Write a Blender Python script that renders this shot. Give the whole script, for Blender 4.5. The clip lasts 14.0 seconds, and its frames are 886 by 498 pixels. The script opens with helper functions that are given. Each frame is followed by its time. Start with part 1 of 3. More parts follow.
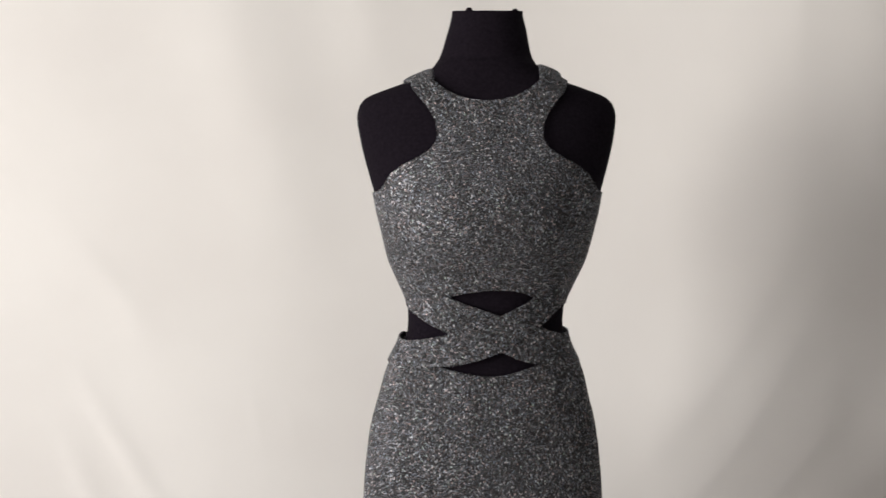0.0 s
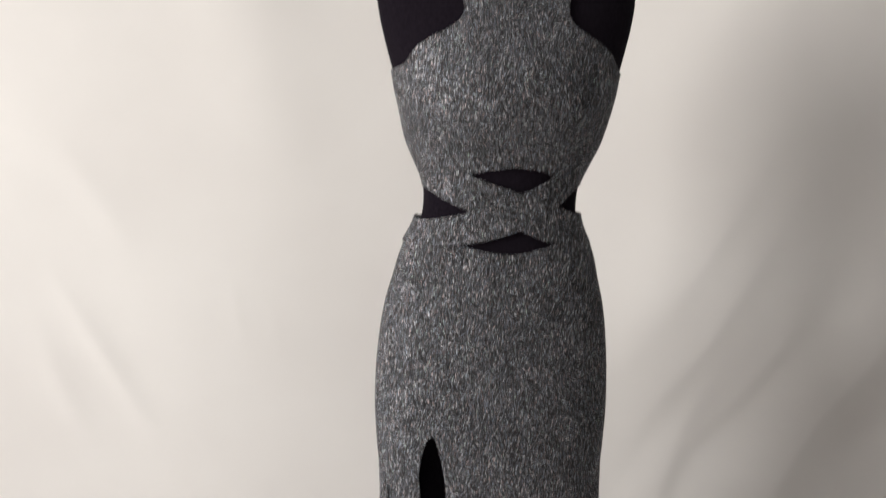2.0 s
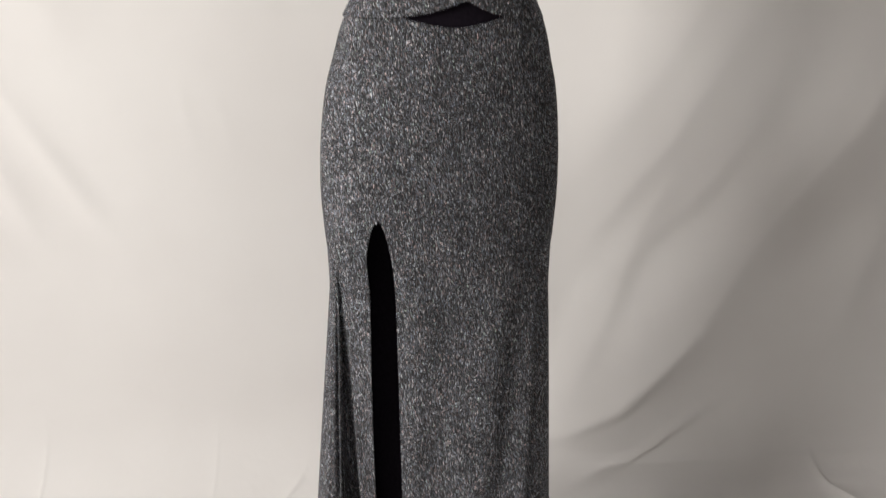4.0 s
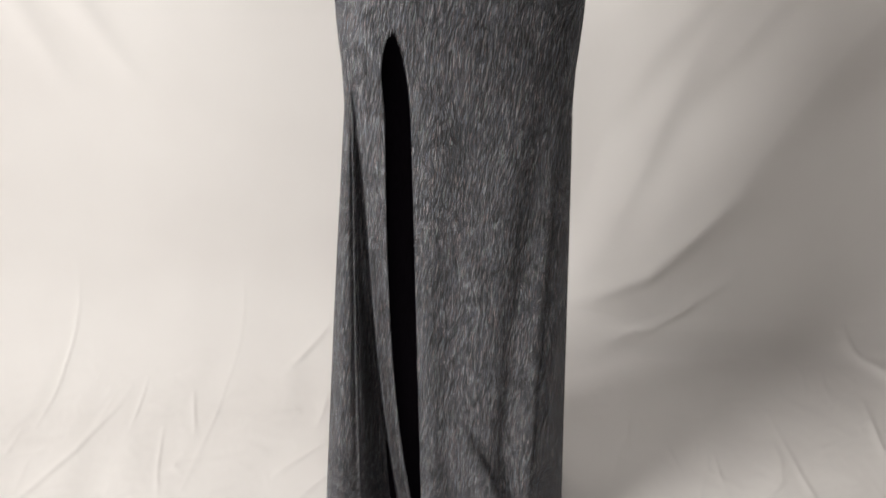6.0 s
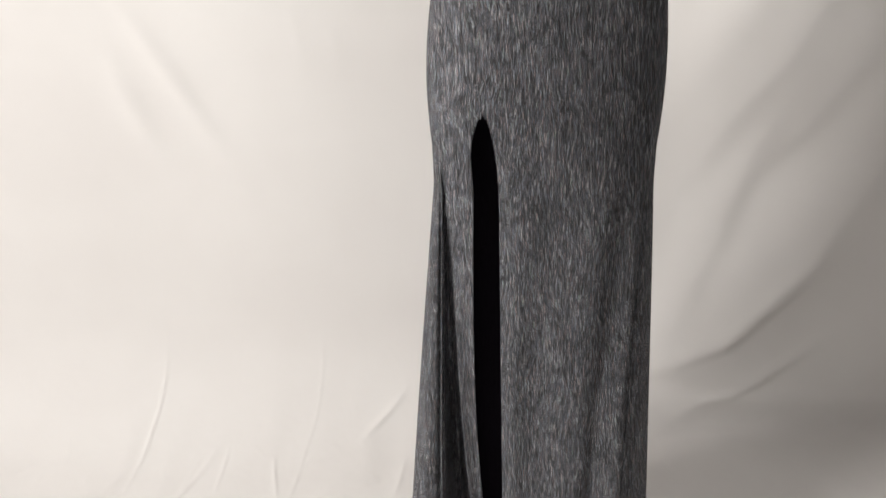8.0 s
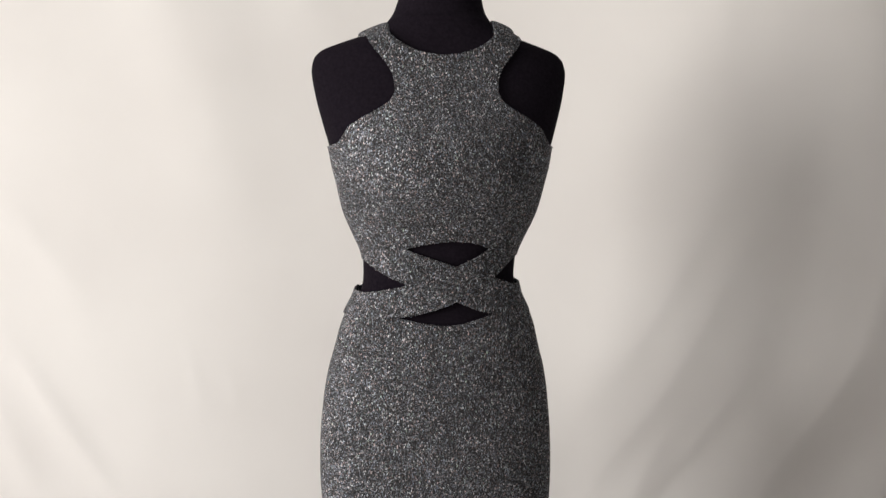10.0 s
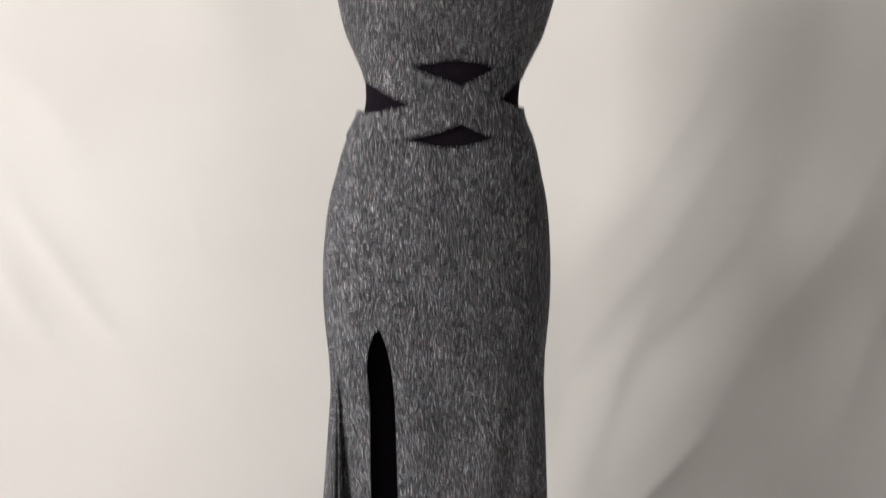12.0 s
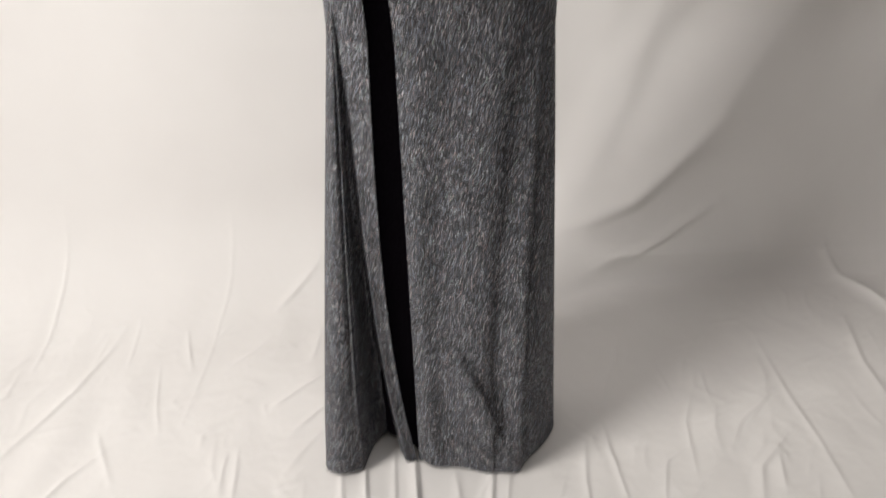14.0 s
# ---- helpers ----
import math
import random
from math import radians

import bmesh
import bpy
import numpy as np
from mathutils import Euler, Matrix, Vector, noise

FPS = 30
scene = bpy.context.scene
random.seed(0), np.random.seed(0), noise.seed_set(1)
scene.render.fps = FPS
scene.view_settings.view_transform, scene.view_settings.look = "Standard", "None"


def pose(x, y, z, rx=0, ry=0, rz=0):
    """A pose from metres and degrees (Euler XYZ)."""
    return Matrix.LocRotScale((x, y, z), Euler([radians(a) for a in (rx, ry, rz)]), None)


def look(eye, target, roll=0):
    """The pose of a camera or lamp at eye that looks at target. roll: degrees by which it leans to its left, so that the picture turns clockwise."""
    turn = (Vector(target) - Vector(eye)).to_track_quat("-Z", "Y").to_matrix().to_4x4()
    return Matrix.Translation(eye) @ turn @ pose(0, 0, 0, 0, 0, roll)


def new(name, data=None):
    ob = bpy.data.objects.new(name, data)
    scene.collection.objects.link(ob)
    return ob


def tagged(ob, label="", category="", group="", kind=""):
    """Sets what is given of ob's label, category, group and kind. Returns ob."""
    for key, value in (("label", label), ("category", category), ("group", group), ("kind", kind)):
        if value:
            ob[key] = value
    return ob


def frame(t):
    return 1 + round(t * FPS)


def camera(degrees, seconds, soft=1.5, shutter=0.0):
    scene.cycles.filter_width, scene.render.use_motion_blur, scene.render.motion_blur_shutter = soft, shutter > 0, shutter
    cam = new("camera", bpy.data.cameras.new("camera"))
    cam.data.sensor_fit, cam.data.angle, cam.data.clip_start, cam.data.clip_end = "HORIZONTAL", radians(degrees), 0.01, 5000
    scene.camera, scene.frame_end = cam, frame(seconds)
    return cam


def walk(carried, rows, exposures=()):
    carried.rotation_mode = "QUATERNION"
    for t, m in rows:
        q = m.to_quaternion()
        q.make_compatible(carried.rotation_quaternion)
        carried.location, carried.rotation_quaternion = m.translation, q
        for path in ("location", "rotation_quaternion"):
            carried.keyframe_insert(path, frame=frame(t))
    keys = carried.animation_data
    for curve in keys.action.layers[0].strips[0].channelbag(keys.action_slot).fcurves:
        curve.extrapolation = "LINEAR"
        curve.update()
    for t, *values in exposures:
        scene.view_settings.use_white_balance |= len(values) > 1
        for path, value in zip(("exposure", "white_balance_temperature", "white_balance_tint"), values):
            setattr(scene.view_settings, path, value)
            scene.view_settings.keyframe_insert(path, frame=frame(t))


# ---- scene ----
cam = camera(58.7, 14.0, soft=1.5, shutter=1.0)
METRES, EYE, TILT, LEAN, TURN = 1.0, 1.417, -5.0, 0.0, 0.0
ROWS = [
    (0.0, 0.0, 0.0, 0.0, 0.0, 0.0, -0.0),
    (0.5, -0.0405, -0.0005, -0.0032, -1.34, -0.51, -0.17),
    (0.7, -0.0505, -0.0016, -0.0112, -2.21, -1.16, -0.34),
    (1.0, -0.0651, -0.0052, -0.0323, -2.55, -1.66, -0.72),
    (1.3, -0.0874, -0.01, -0.054, -2.9, -2.15, -1.16),
    (1.5, -0.1019, -0.0109, -0.0659, -3.59, -2.33, -1.33),
    (1.7, -0.1118, -0.0082, -0.0749, -4.23, -2.63, -1.22),
    (2.0, -0.1181, -0.001, -0.0851, -5.09, -4.12, -0.96),
    (2.3, -0.1191, 0.0059, -0.0953, -4.83, -5.67, -0.9),
    (2.5, -0.1192, 0.0138, -0.103, -4.4, -6.33, -0.88),
    (2.7, -0.1128, 0.0262, -0.1116, -3.97, -6.78, -0.95),
    (3.0, -0.0916, 0.0387, -0.124, -5.07, -9.98, -1.22),
    (3.2, -0.0813, 0.0354, -0.1306, -5.83, -11.95, -1.32),
    (5.3, -0.0625, 0.0085, -0.2215, -6.6, -18.6, -0.36),
    (5.5, -0.0595, 0.008, -0.2361, -6.38, -19.32, -0.38),
    (5.7, -0.0491, 0.0096, -0.2511, -4.9, -20.53, -0.68),
    (6.0, -0.0288, 0.0124, -0.2784, -3.08, -23.06, -1.13),
    (6.5, -0.0158, -0.0053, -0.322, -0.4, -26.95, -0.54),
    (7.0, -0.0376, -0.0182, -0.3235, 0.83, -24.03, -0.36),
    (7.5, -0.0641, -0.0246, -0.2902, 0.9, -22.17, 0.45),
    (7.7, -0.0698, -0.0253, -0.2774, 0.73, -20.57, 0.51),
    (8.0, -0.0769, -0.0215, -0.2536, 0.54, -18.38, 0.45),
    (8.2, -0.0834, -0.012, -0.2243, 0.29, -16.4, 0.31),
    (8.3, -0.0864, -0.0066, -0.2064, 0.26, -15.08, 0.21),
    (8.5, -0.0894, -0.0023, -0.1688, -1.44, -11.04, -0.02),
    (8.7, -0.0819, -0.0055, -0.1333, -3.21, -8.46, -0.2),
    (9.0, -0.0649, -0.0062, -0.0861, -4.95, -5.77, 0.04),
    (9.2, -0.0540, -0.0170, -0.0584, -5.29, -4.30, 0.28),
    (10.2, -0.058, -0.0190, -0.0200, -6.4, -2.3, 0.2),
    (11.3, -0.0669, -0.0270, -0.0777, -6.88, -6.32, 0.2),
    (11.5, -0.0669, -0.0215, -0.0984, -6.73, -6.58, 0.13),
    (11.8, -0.0677, -0.0206, -0.12, -6.63, -8.22, -0.18),
    (12.0, -0.0691, -0.0209, -0.1339, -6.59, -9.04, -0.41),
    (12.3, -0.0716, -0.0215, -0.164, -6.96, -12.23, -0.78),
    (12.5, -0.0723, -0.0225, -0.1859, -6.91, -14.28, -0.91),
    (13.0, -0.0682, -0.0247, -0.2308, -7.47, -18.28, -0.36),
    (13.3, -0.0613, -0.0225, -0.2553, -7.33, -21.41, -0.16),
    (13.5, -0.055, -0.021, -0.2702, -6.95, -23.13, 0.08),
    (14.0, -0.0352, -0.0095, -0.2994, -4.89, -27.08, 0.23),
]
walk(cam, [(t, pose(0, 0, EYE, TILT, LEAN, TURN) @ pose(METRES * x, METRES * y, METRES * z, 90 + pitch, roll, yaw)) for t, x, y, z, yaw, pitch, roll in ROWS],
     [(0.0, -0.14), (1.5, -0.12), (2.5, -0.12), (3.0, -0.18), (5.5, 0.04), (6.5, -0.04), (7.0, -0.04), (8.0, 0.0), (8.5, -0.15), (9.2, -0.06), (11.5, -0.05), (12.0, -0.08), (12.5, 0.0), (13.0, 0.1), (13.5, 0.11), (14.0, 0.08)])


# ---- world, light and exposure ----
world = bpy.data.worlds.new("daylight")
scene.world = world
world.use_nodes = True
wn, wl = world.node_tree.nodes, world.node_tree.links
sky = wn.new("ShaderNodeTexSky")
sky.sky_type, sky.sun_disc = "NISHITA", False
sky.sun_elevation, sky.sun_rotation = radians(35), radians(250)
wl.new(sky.outputs[0], wn["Background"].inputs[0])
wn["Background"].inputs[1].default_value = 0.1
scene.view_settings.exposure = 0.0

# daylight entering through the opening of the side window
WIN_Y0, WIN_Y1, WIN_Z0, WIN_Z1, WIN_X = -1.15, 0.25, 1.1, 2.6, -2.7
glow = bpy.data.lights.new("window_daylight", "AREA")
glow.shape, glow.size, glow.size_y = "RECTANGLE", WIN_Y1 - WIN_Y0, WIN_Z1 - WIN_Z0
glow.energy, glow.color = 139.0, (1.0, 0.955, 0.9)
lamp = new("window_daylight", glow)
lamp.matrix_world = look((WIN_X - 0.02, (WIN_Y0 + WIN_Y1) / 2, (WIN_Z0 + WIN_Z1) / 2), (1.0, (WIN_Y0 + WIN_Y1) / 2 + 0.2, (WIN_Z0 + WIN_Z1) / 2 - 0.6))


# added fill from overhead, with no fixture; above and in front of the gown
fill = bpy.data.lights.new("overhead_fill", "AREA")
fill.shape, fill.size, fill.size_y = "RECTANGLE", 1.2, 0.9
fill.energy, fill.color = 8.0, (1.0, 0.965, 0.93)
fill_lamp = new("overhead_fill", fill)
fill_lamp.matrix_world = look((0.25, -0.1, 2.97), (0.25, 0.0, 0.0))


# ---- materials ----
def material(name, rough=0.8, metal=0.0, spec=0.5):
    m = bpy.data.materials.new(name)
    m.use_nodes = True
    n, l = m.node_tree.nodes, m.node_tree.links
    b = n["Principled BSDF"]
    b.inputs["Roughness"].default_value = rough
    b.inputs["Metallic"].default_value = metal
    b.inputs["Specular IOR Level"].default_value = spec
    return m, n, l, b


def coords(n, l, scale=(1, 1, 1)):
    tc = n.new("ShaderNodeTexCoord")
    mp = n.new("ShaderNodeMapping")
    mp.inputs["Scale"].default_value = scale
    l.new(tc.outputs["Object"], mp.inputs["Vector"])
    return mp.outputs["Vector"]


def ramp(n, l, source, *stops):
    r = n.new("ShaderNodeValToRGB")
    while len(r.color_ramp.elements) < len(stops):
        r.color_ramp.elements.new(0.5)
    for e, (p, c) in zip(r.color_ramp.elements, stops):
        e.position, e.color = p, (*c, 1) if len(c) == 3 else (c[0], c[0], c[0], 1)
    l.new(source, r.inputs[0])
    return r.outputs[0]


def noise_tex(n, l, vec, scale, detail=3.0, rough=0.55):
    t = n.new("ShaderNodeTexNoise")
    t.inputs["Scale"].default_value, t.inputs["Detail"].default_value, t.inputs["Roughness"].default_value = scale, detail, rough
    l.new(vec, t.inputs["Vector"])
    return t.outputs["Fac"]


def mix(n, l, fac, a, b, mode="MIX"):
    m = n.new("ShaderNodeMix")
    m.data_type, m.blend_type = "RGBA", mode
    for sock, v in ((m.inputs[0], fac), (m.inputs[6], a), (m.inputs[7], b)):
        if isinstance(v, (int, float)):
            sock.default_value = v
        elif isinstance(v, tuple):
            sock.default_value = (*v, 1)
        else:
            l.new(v, sock)
    return m.outputs[2]


def bump(n, l, b, height, strength, distance):
    k = n.new("ShaderNodeBump")
    k.inputs["Strength"].default_value, k.inputs["Distance"].default_value = strength, distance
    l.new(height, k.inputs["Height"])
    l.new(k.outputs[0], b.inputs["Normal"])


def glitter_knit():
    """Charcoal knit shot through with fine silver thread."""
    m, n, l, b = material("silver_glitter_knit", 0.6, 0.2, 0.12)
    upright, across = coords(n, l, (1, 1, 0.36)), coords(n, l, (0.6, 0.6, 1))

    def threads(vec, scale):
        cell = n.new("ShaderNodeTexVoronoi")
        cell.inputs["Scale"].default_value = scale
        l.new(vec, cell.inputs["Vector"])
        pick = n.new("ShaderNodeSeparateColor")
        l.new(cell.outputs["Color"], pick.inputs[0])
        return cell, pick

    cell, pick = threads(upright, 1600)
    cell_b, pick_b = threads(across, 1700)
    base = ramp(n, l, noise_tex(n, l, upright, 1000, 2), (0.3, (0.013, 0.013, 0.0144)), (0.5, (0.0228, 0.0228, 0.0252)), (0.72, (0.0425, 0.0425, 0.0468)))
    tint = ramp(n, l, pick.outputs[1], (0.0, (0.9, 0.64, 0.6)), (0.3, (0.74, 0.76, 0.83)), (0.6, (0.71, 0.76, 0.87)), (0.85, (0.58, 0.68, 0.9)), (1.0, (0.64, 0.8, 0.66)))
    fleck = ramp(n, l, pick.outputs[0], (0.68, (0.0,)), (0.88, (0.2,)), (0.985, (0.75,)))
    fleck_b = ramp(n, l, pick_b.outputs[0], (0.84, (0.0,)), (0.96, (0.25,)), (0.995, (0.6,)))
    fleck = mix(n, l, 1.0, fleck, fleck_b, "LIGHTEN")
    col = mix(n, l, fleck, base, tint)
    # sparse bright cells: sparkle of the silver threads put into the colour
    spark_cell, spark_pick = threads(coords(n, l, (1, 1, 0.4)), 1250)
    spark = ramp(n, l, spark_pick.outputs[0], (0.969, (0.0,)), (0.977, (1.0,)))
    hue = ramp(n, l, spark_pick.outputs[1], (0.0, (0.98, 0.74, 0.72)), (0.3, (0.92, 0.92, 0.95)), (0.65, (0.9, 0.94, 0.98)), (0.85, (0.72, 0.82, 0.98)), (1.0, (0.76, 0.95, 0.8)))
    col = mix(n, l, spark, col, hue)
    shade = ramp(n, l, noise_tex(n, l, coords(n, l, (1, 1, 0.6)), 30, 4), (0.3, (0.74,)), (0.7, (1.15,)))
    col = mix(n, l, 1.0, col, shade, "MULTIPLY")
    l.new(col, b.inputs["Base Color"])
    shine = mix(n, l, 1.0, fleck, spark, "LIGHTEN")
    l.new(ramp(n, l, shine, (0.0, (0.74,)), (1.0, (0.6,))), b.inputs["Roughness"])
    l.new(ramp(n, l, shine, (0.0, (0.0,)), (0.4, (0.55,)), (1.0, (0.7,))), b.inputs["Metallic"])
    # each thread glints its own way
    geo = n.new("ShaderNodeNewGeometry")
    turn = n.new("ShaderNodeVectorMath")
    turn.operation = "MULTIPLY_ADD"
    l.new(cell.outputs["Color"], turn.inputs[0])
    turn.inputs[1].default_value, turn.inputs[2].default_value = (0.5, 0.5, 0.5), (-0.25, -0.25, -0.25)
    add = n.new("ShaderNodeVectorMath")
    l.new(geo.outputs["Normal"], add.inputs[0])
    l.new(turn.outputs[0], add.inputs[1])
    unit = n.new("ShaderNodeVectorMath")
    unit.operation = "NORMALIZE"
    l.new(add.outputs[0], unit.inputs[0])
    l.new(unit.outputs[0], b.inputs["Normal"])
    return m


def black_jersey():
    m, n, l, b = material("black_jersey", 0.95, 0.0, 0.05)
    v = coords(n, l)
    l.new(ramp(n, l, noise_tex(n, l, v, 260, 3), (0.3, (0.0062, 0.0048, 0.0078)), (0.75, (0.0125, 0.0096, 0.0142))), b.inputs["Base Color"])
    bump(n, l, b, noise_tex(n, l, v, 900, 2), 0.3, 0.0006)
    return m


def white_muslin():
    m, n, l, b = material("white_muslin", 0.9, 0.0, 0.2)
    v = coords(n, l)
    big = noise_tex(n, l, v, 2.2, 3)
    col = ramp(n, l, big, (0.3, (0.775, 0.755, 0.745)), (0.7, (0.825, 0.81, 0.80)))
    spots = n.new("ShaderNodeTexVoronoi")
    spots.inputs["Scale"].default_value = 7
    l.new(v, spots.inputs["Vector"])
    # a few specks of dirt on the part that is walked over
    parts = n.new("ShaderNodeSeparateXYZ")
    l.new(v, parts.inputs[0])
    speck = mix(n, l, 1.0, ramp(n, l, spots.outputs["Distance"], (0.012, (0.5,)), (0.02, (0.0,))), ramp(n, l, parts.outputs[2], (0.03, (1.0,)), (0.1, (0.0,))), "MULTIPLY")
    col = mix(n, l, speck, col, (0.33, 0.25, 0.18))
    l.new(col, b.inputs["Base Color"])
    wv = coords(n, l, (1, 1, 1))
    weave = mix(n, l, 0.5, noise_tex(n, l, wv, 900, 2), noise_tex(n, l, wv, 55, 4))
    # crumpled where it lies loose on the floor, smoother where it hangs
    warp = n.new("ShaderNodeTexNoise")
    warp.inputs["Scale"].default_value, warp.inputs["Detail"].default_value, warp.inputs["Distortion"].default_value = 7.0, 3.0, 0.25
    l.new(v, warp.inputs["Vector"])
    ridge = ramp(n, l, warp.outputs["Fac"], (0.3, (0.0,)), (0.5, (1.0,)), (0.7, (0.0,)))
    loose = ramp(n, l, parts.outputs[2], (0.03, (1.0,)), (0.3, (0.12,)))
    height = mix(n, l, 1.0, ridge, loose, "MULTIPLY")
    height = mix(n, l, 0.12, height, weave)
    bump(n, l, b, height, 0.2, 0.006)
    return m


def plain_paint(name, a, c, scale=6.0):
    m, n, l, b = material(name, 0.75)
    v = coords(n, l)
    l.new(ramp(n, l, noise_tex(n, l, v, scale, 4), (0.3, a), (0.7, c)), b.inputs["Base Color"])
    bump(n, l, b, noise_tex(n, l, v, 120, 3), 0.15, 0.001)
    return m


KNIT, JERSEY, MUSLIN = glitter_knit(), black_jersey(), white_muslin()
# unseen walls and ceiling: grey kept low to limit bounced light
PAINT = plain_paint("unseen_room_grey", (0.23, 0.223, 0.216), (0.27, 0.262, 0.253))
CARPET = plain_paint("grey_carpet", (0.22, 0.2, 0.18), (0.32, 0.3, 0.27), 40)


# ---- mesh helpers ----
def mesh_object(name, verts, faces, mat, parent=None, label="", smooth=True):
    me = bpy.data.meshes.new(name)
    me.from_pydata([tuple(v) for v in verts], [], faces)
    me.materials.append(mat)
    if smooth:
        me.polygons.foreach_set("use_smooth", [True] * len(me.polygons))
    me.update()
    ob = new(name, me)
    ob.parent = parent
    if label:
        ob["label"] = label
    return ob


def box(name, lo, hi, mat, parent=None):
    x0, y0, z0 = lo
    x1, y1, z1 = hi
    v = [(x, y, z) for x in (x0, x1) for y in (y0, y1) for z in (z0, z1)]
    f = [(0, 1, 3, 2), (4, 6, 7, 5), (0, 4, 5, 1), (2, 3, 7, 6), (0, 2, 6, 4), (1, 5, 7, 3)]
    return mesh_object(name, v, f, mat, parent, smooth=False)


def smoothstep(a, b, x):
    t = np.clip((x - a) / (b - a), 0, 1)
    return t * t * (3 - 2 * t)


def spline(xs, ys):
    """A monotone cubic curve through a few stations."""
    xs, ys = np.array(xs, float), np.array(ys, float)
    order = np.argsort(xs)
    xs, ys = xs[order], ys[order]
    d = np.diff(ys) / np.diff(xs)
    m = np.concatenate(([d[0]], np.where(d[1:] * d[:-1] > 0, 2 * d[1:] * d[:-1] / (d[1:] + d[:-1] + 1e-12), 0), [d[-1]]))

    def f(x):
        x = np.clip(np.asarray(x, float), xs[0], xs[-1])
        i = np.clip(np.searchsorted(xs, x) - 1, 0, len(xs) - 2)
        h = xs[i + 1] - xs[i]
        t = (x - xs[i]) / h
        return ((1 + 2 * t) * (1 - t) ** 2 * ys[i] + t * (1 - t) ** 2 * h * m[i] + t * t * (3 - 2 * t) * ys[i + 1] + t * t * (t - 1) * h * m[i + 1])
    return f


# ---- the room, out of view, added to close the scene ----
RX0, RX1, RY0, RY1, RH, TH = WIN_X, 3.0, -2.8, 2.0, 3.0, 0.12
tagged(box("floor", (RX0 - TH, RY0 - TH, -0.12), (RX1 + TH, RY1 + TH, -0.02), CARPET), "plain grey carpet floor under the backdrop", "floor", kind="structure")
tagged(box("ceiling", (RX0 - TH, RY0 - TH, RH), (RX1 + TH, RY1 + TH, RH + 0.1), PAINT), "plain grey ceiling closing the unseen room", "ceiling", kind="structure")
tagged(box("wall_north", (RX0, RY1, -0.02), (RX1, RY1 + TH, RH), PAINT), "unseen plain grey wall behind the backdrop", "wall", kind="structure")
tagged(box("wall_south", (RX0, RY0 - TH, -0.02), (RX1, RY0, RH), PAINT), "plain grey wall closing the unseen room", "wall", kind="structure")
tagged(box("wall_east", (RX1, RY0 - TH, -0.02), (RX1 + TH, RY1 + TH, RH), PAINT), "plain grey wall closing the unseen room", "wall", kind="structure")
wall_west = tagged(new("wall_west"), "unseen plain grey wall with a window opening", "wall", kind="structure")
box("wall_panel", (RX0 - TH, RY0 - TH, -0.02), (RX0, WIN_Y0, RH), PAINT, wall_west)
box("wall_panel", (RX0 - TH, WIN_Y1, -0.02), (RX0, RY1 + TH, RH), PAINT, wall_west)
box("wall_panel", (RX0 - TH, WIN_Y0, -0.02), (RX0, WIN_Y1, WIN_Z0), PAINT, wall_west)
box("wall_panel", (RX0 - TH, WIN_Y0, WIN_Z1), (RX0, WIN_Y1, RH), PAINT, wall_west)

# ---- the backdrop: one white sheet, down the wall and out over the floor ----
BEND_Y, WALL_Y = 1.37, 1.62


def crease(store, pts, width, height, skew=0.0):
    store.append((np.array(pts, float), width, height, skew))


FOLDS, CREASES = [], []
# soft folds in the hanging part, as (x, height along the sheet)
for pts, w, h, k in (
    (((0.72, 1.4), (0.649, 1.253), (0.59, 1.136), (0.54, 1.039), (0.49, 0.949), (0.40, 0.80)), 0.05, 0.005, 0.42),
    (((0.80, 1.35), (0.683, 1.126), (0.607, 0.966), (0.58, 0.888), (0.529, 0.793), (0.426, 0.603), (0.36, 0.5)), 0.056, 0.0062, 0.42),
    (((0.85, 1.25), (0.76, 1.06), (0.733, 0.935), (0.661, 0.754), (0.544, 0.602), (0.44, 0.46)), 0.054, 0.006, 0.42),
    (((0.66, 1.0), (0.593, 0.795), (0.518, 0.491), (0.428, 0.262), (0.36, 0.12)), 0.06, 0.007, 0.42),
    (((0.98, 1.32), (0.92, 1.12), (0.85, 0.9), (0.80, 0.72), (0.70, 0.5)), 0.06, 0.004, 0.3),
    (((0.655, 2.3), (0.665, 1.76), (0.66, 1.55), (0.67, 1.38), (0.62, 1.25)), 0.09, 0.0045, 0.5),
    (((0.79, 0.198), (0.703, 0.145), (0.596, 0.06), (0.50, 0.01)), 0.018, 0.006, 0.4),
    (((0.55, 0.05), (0.508, 0.025), (0.444, 0.012), (0.389, 0.0)), 0.012, 0.008, 0.3),
    (((0.95, 2.3), (0.93, 1.8), (0.97, 1.5)), 0.10, 0.007, 0.0),
    (((1.3, 1.3), (1.22, 0.9), (1.14, 0.5), (1.08, 0.2)), 0.09, 0.012, 0.4),
    (((-0.76, 0.99), (-0.66, 0.82), (-0.57, 0.67)), 0.026, 0.0042, 0.0),
    (((-0.8, 1.34), (-0.69, 1.2), (-0.6, 1.06)), 0.04, 0.0034, 0.0),
    (((-0.8, 0.86), (-0.72, 0.68)), 0.03, 0.004, 0.0),
    (((-0.41, 0.99), (-0.385, 0.87)), 0.016, 0.0011, 0.0),
    (((-0.33, 0.95), (-0.31, 0.86)), 0.016, 0.001, 0.0),
    (((-0.5, 2.0), (-0.36, 1.5), (-0.3, 1.2)), 0.12, 0.014, 0.0),
    (((-0.2, 2.2), (-0.15, 1.7)), 0.06, 0.008, 0.0),
    (((0.75, 0.42), (0.56, 0.22), (0.4, 0.14)), 0.026, 0.009, 0.2),
):
    crease(FOLDS, pts, w, h, k)
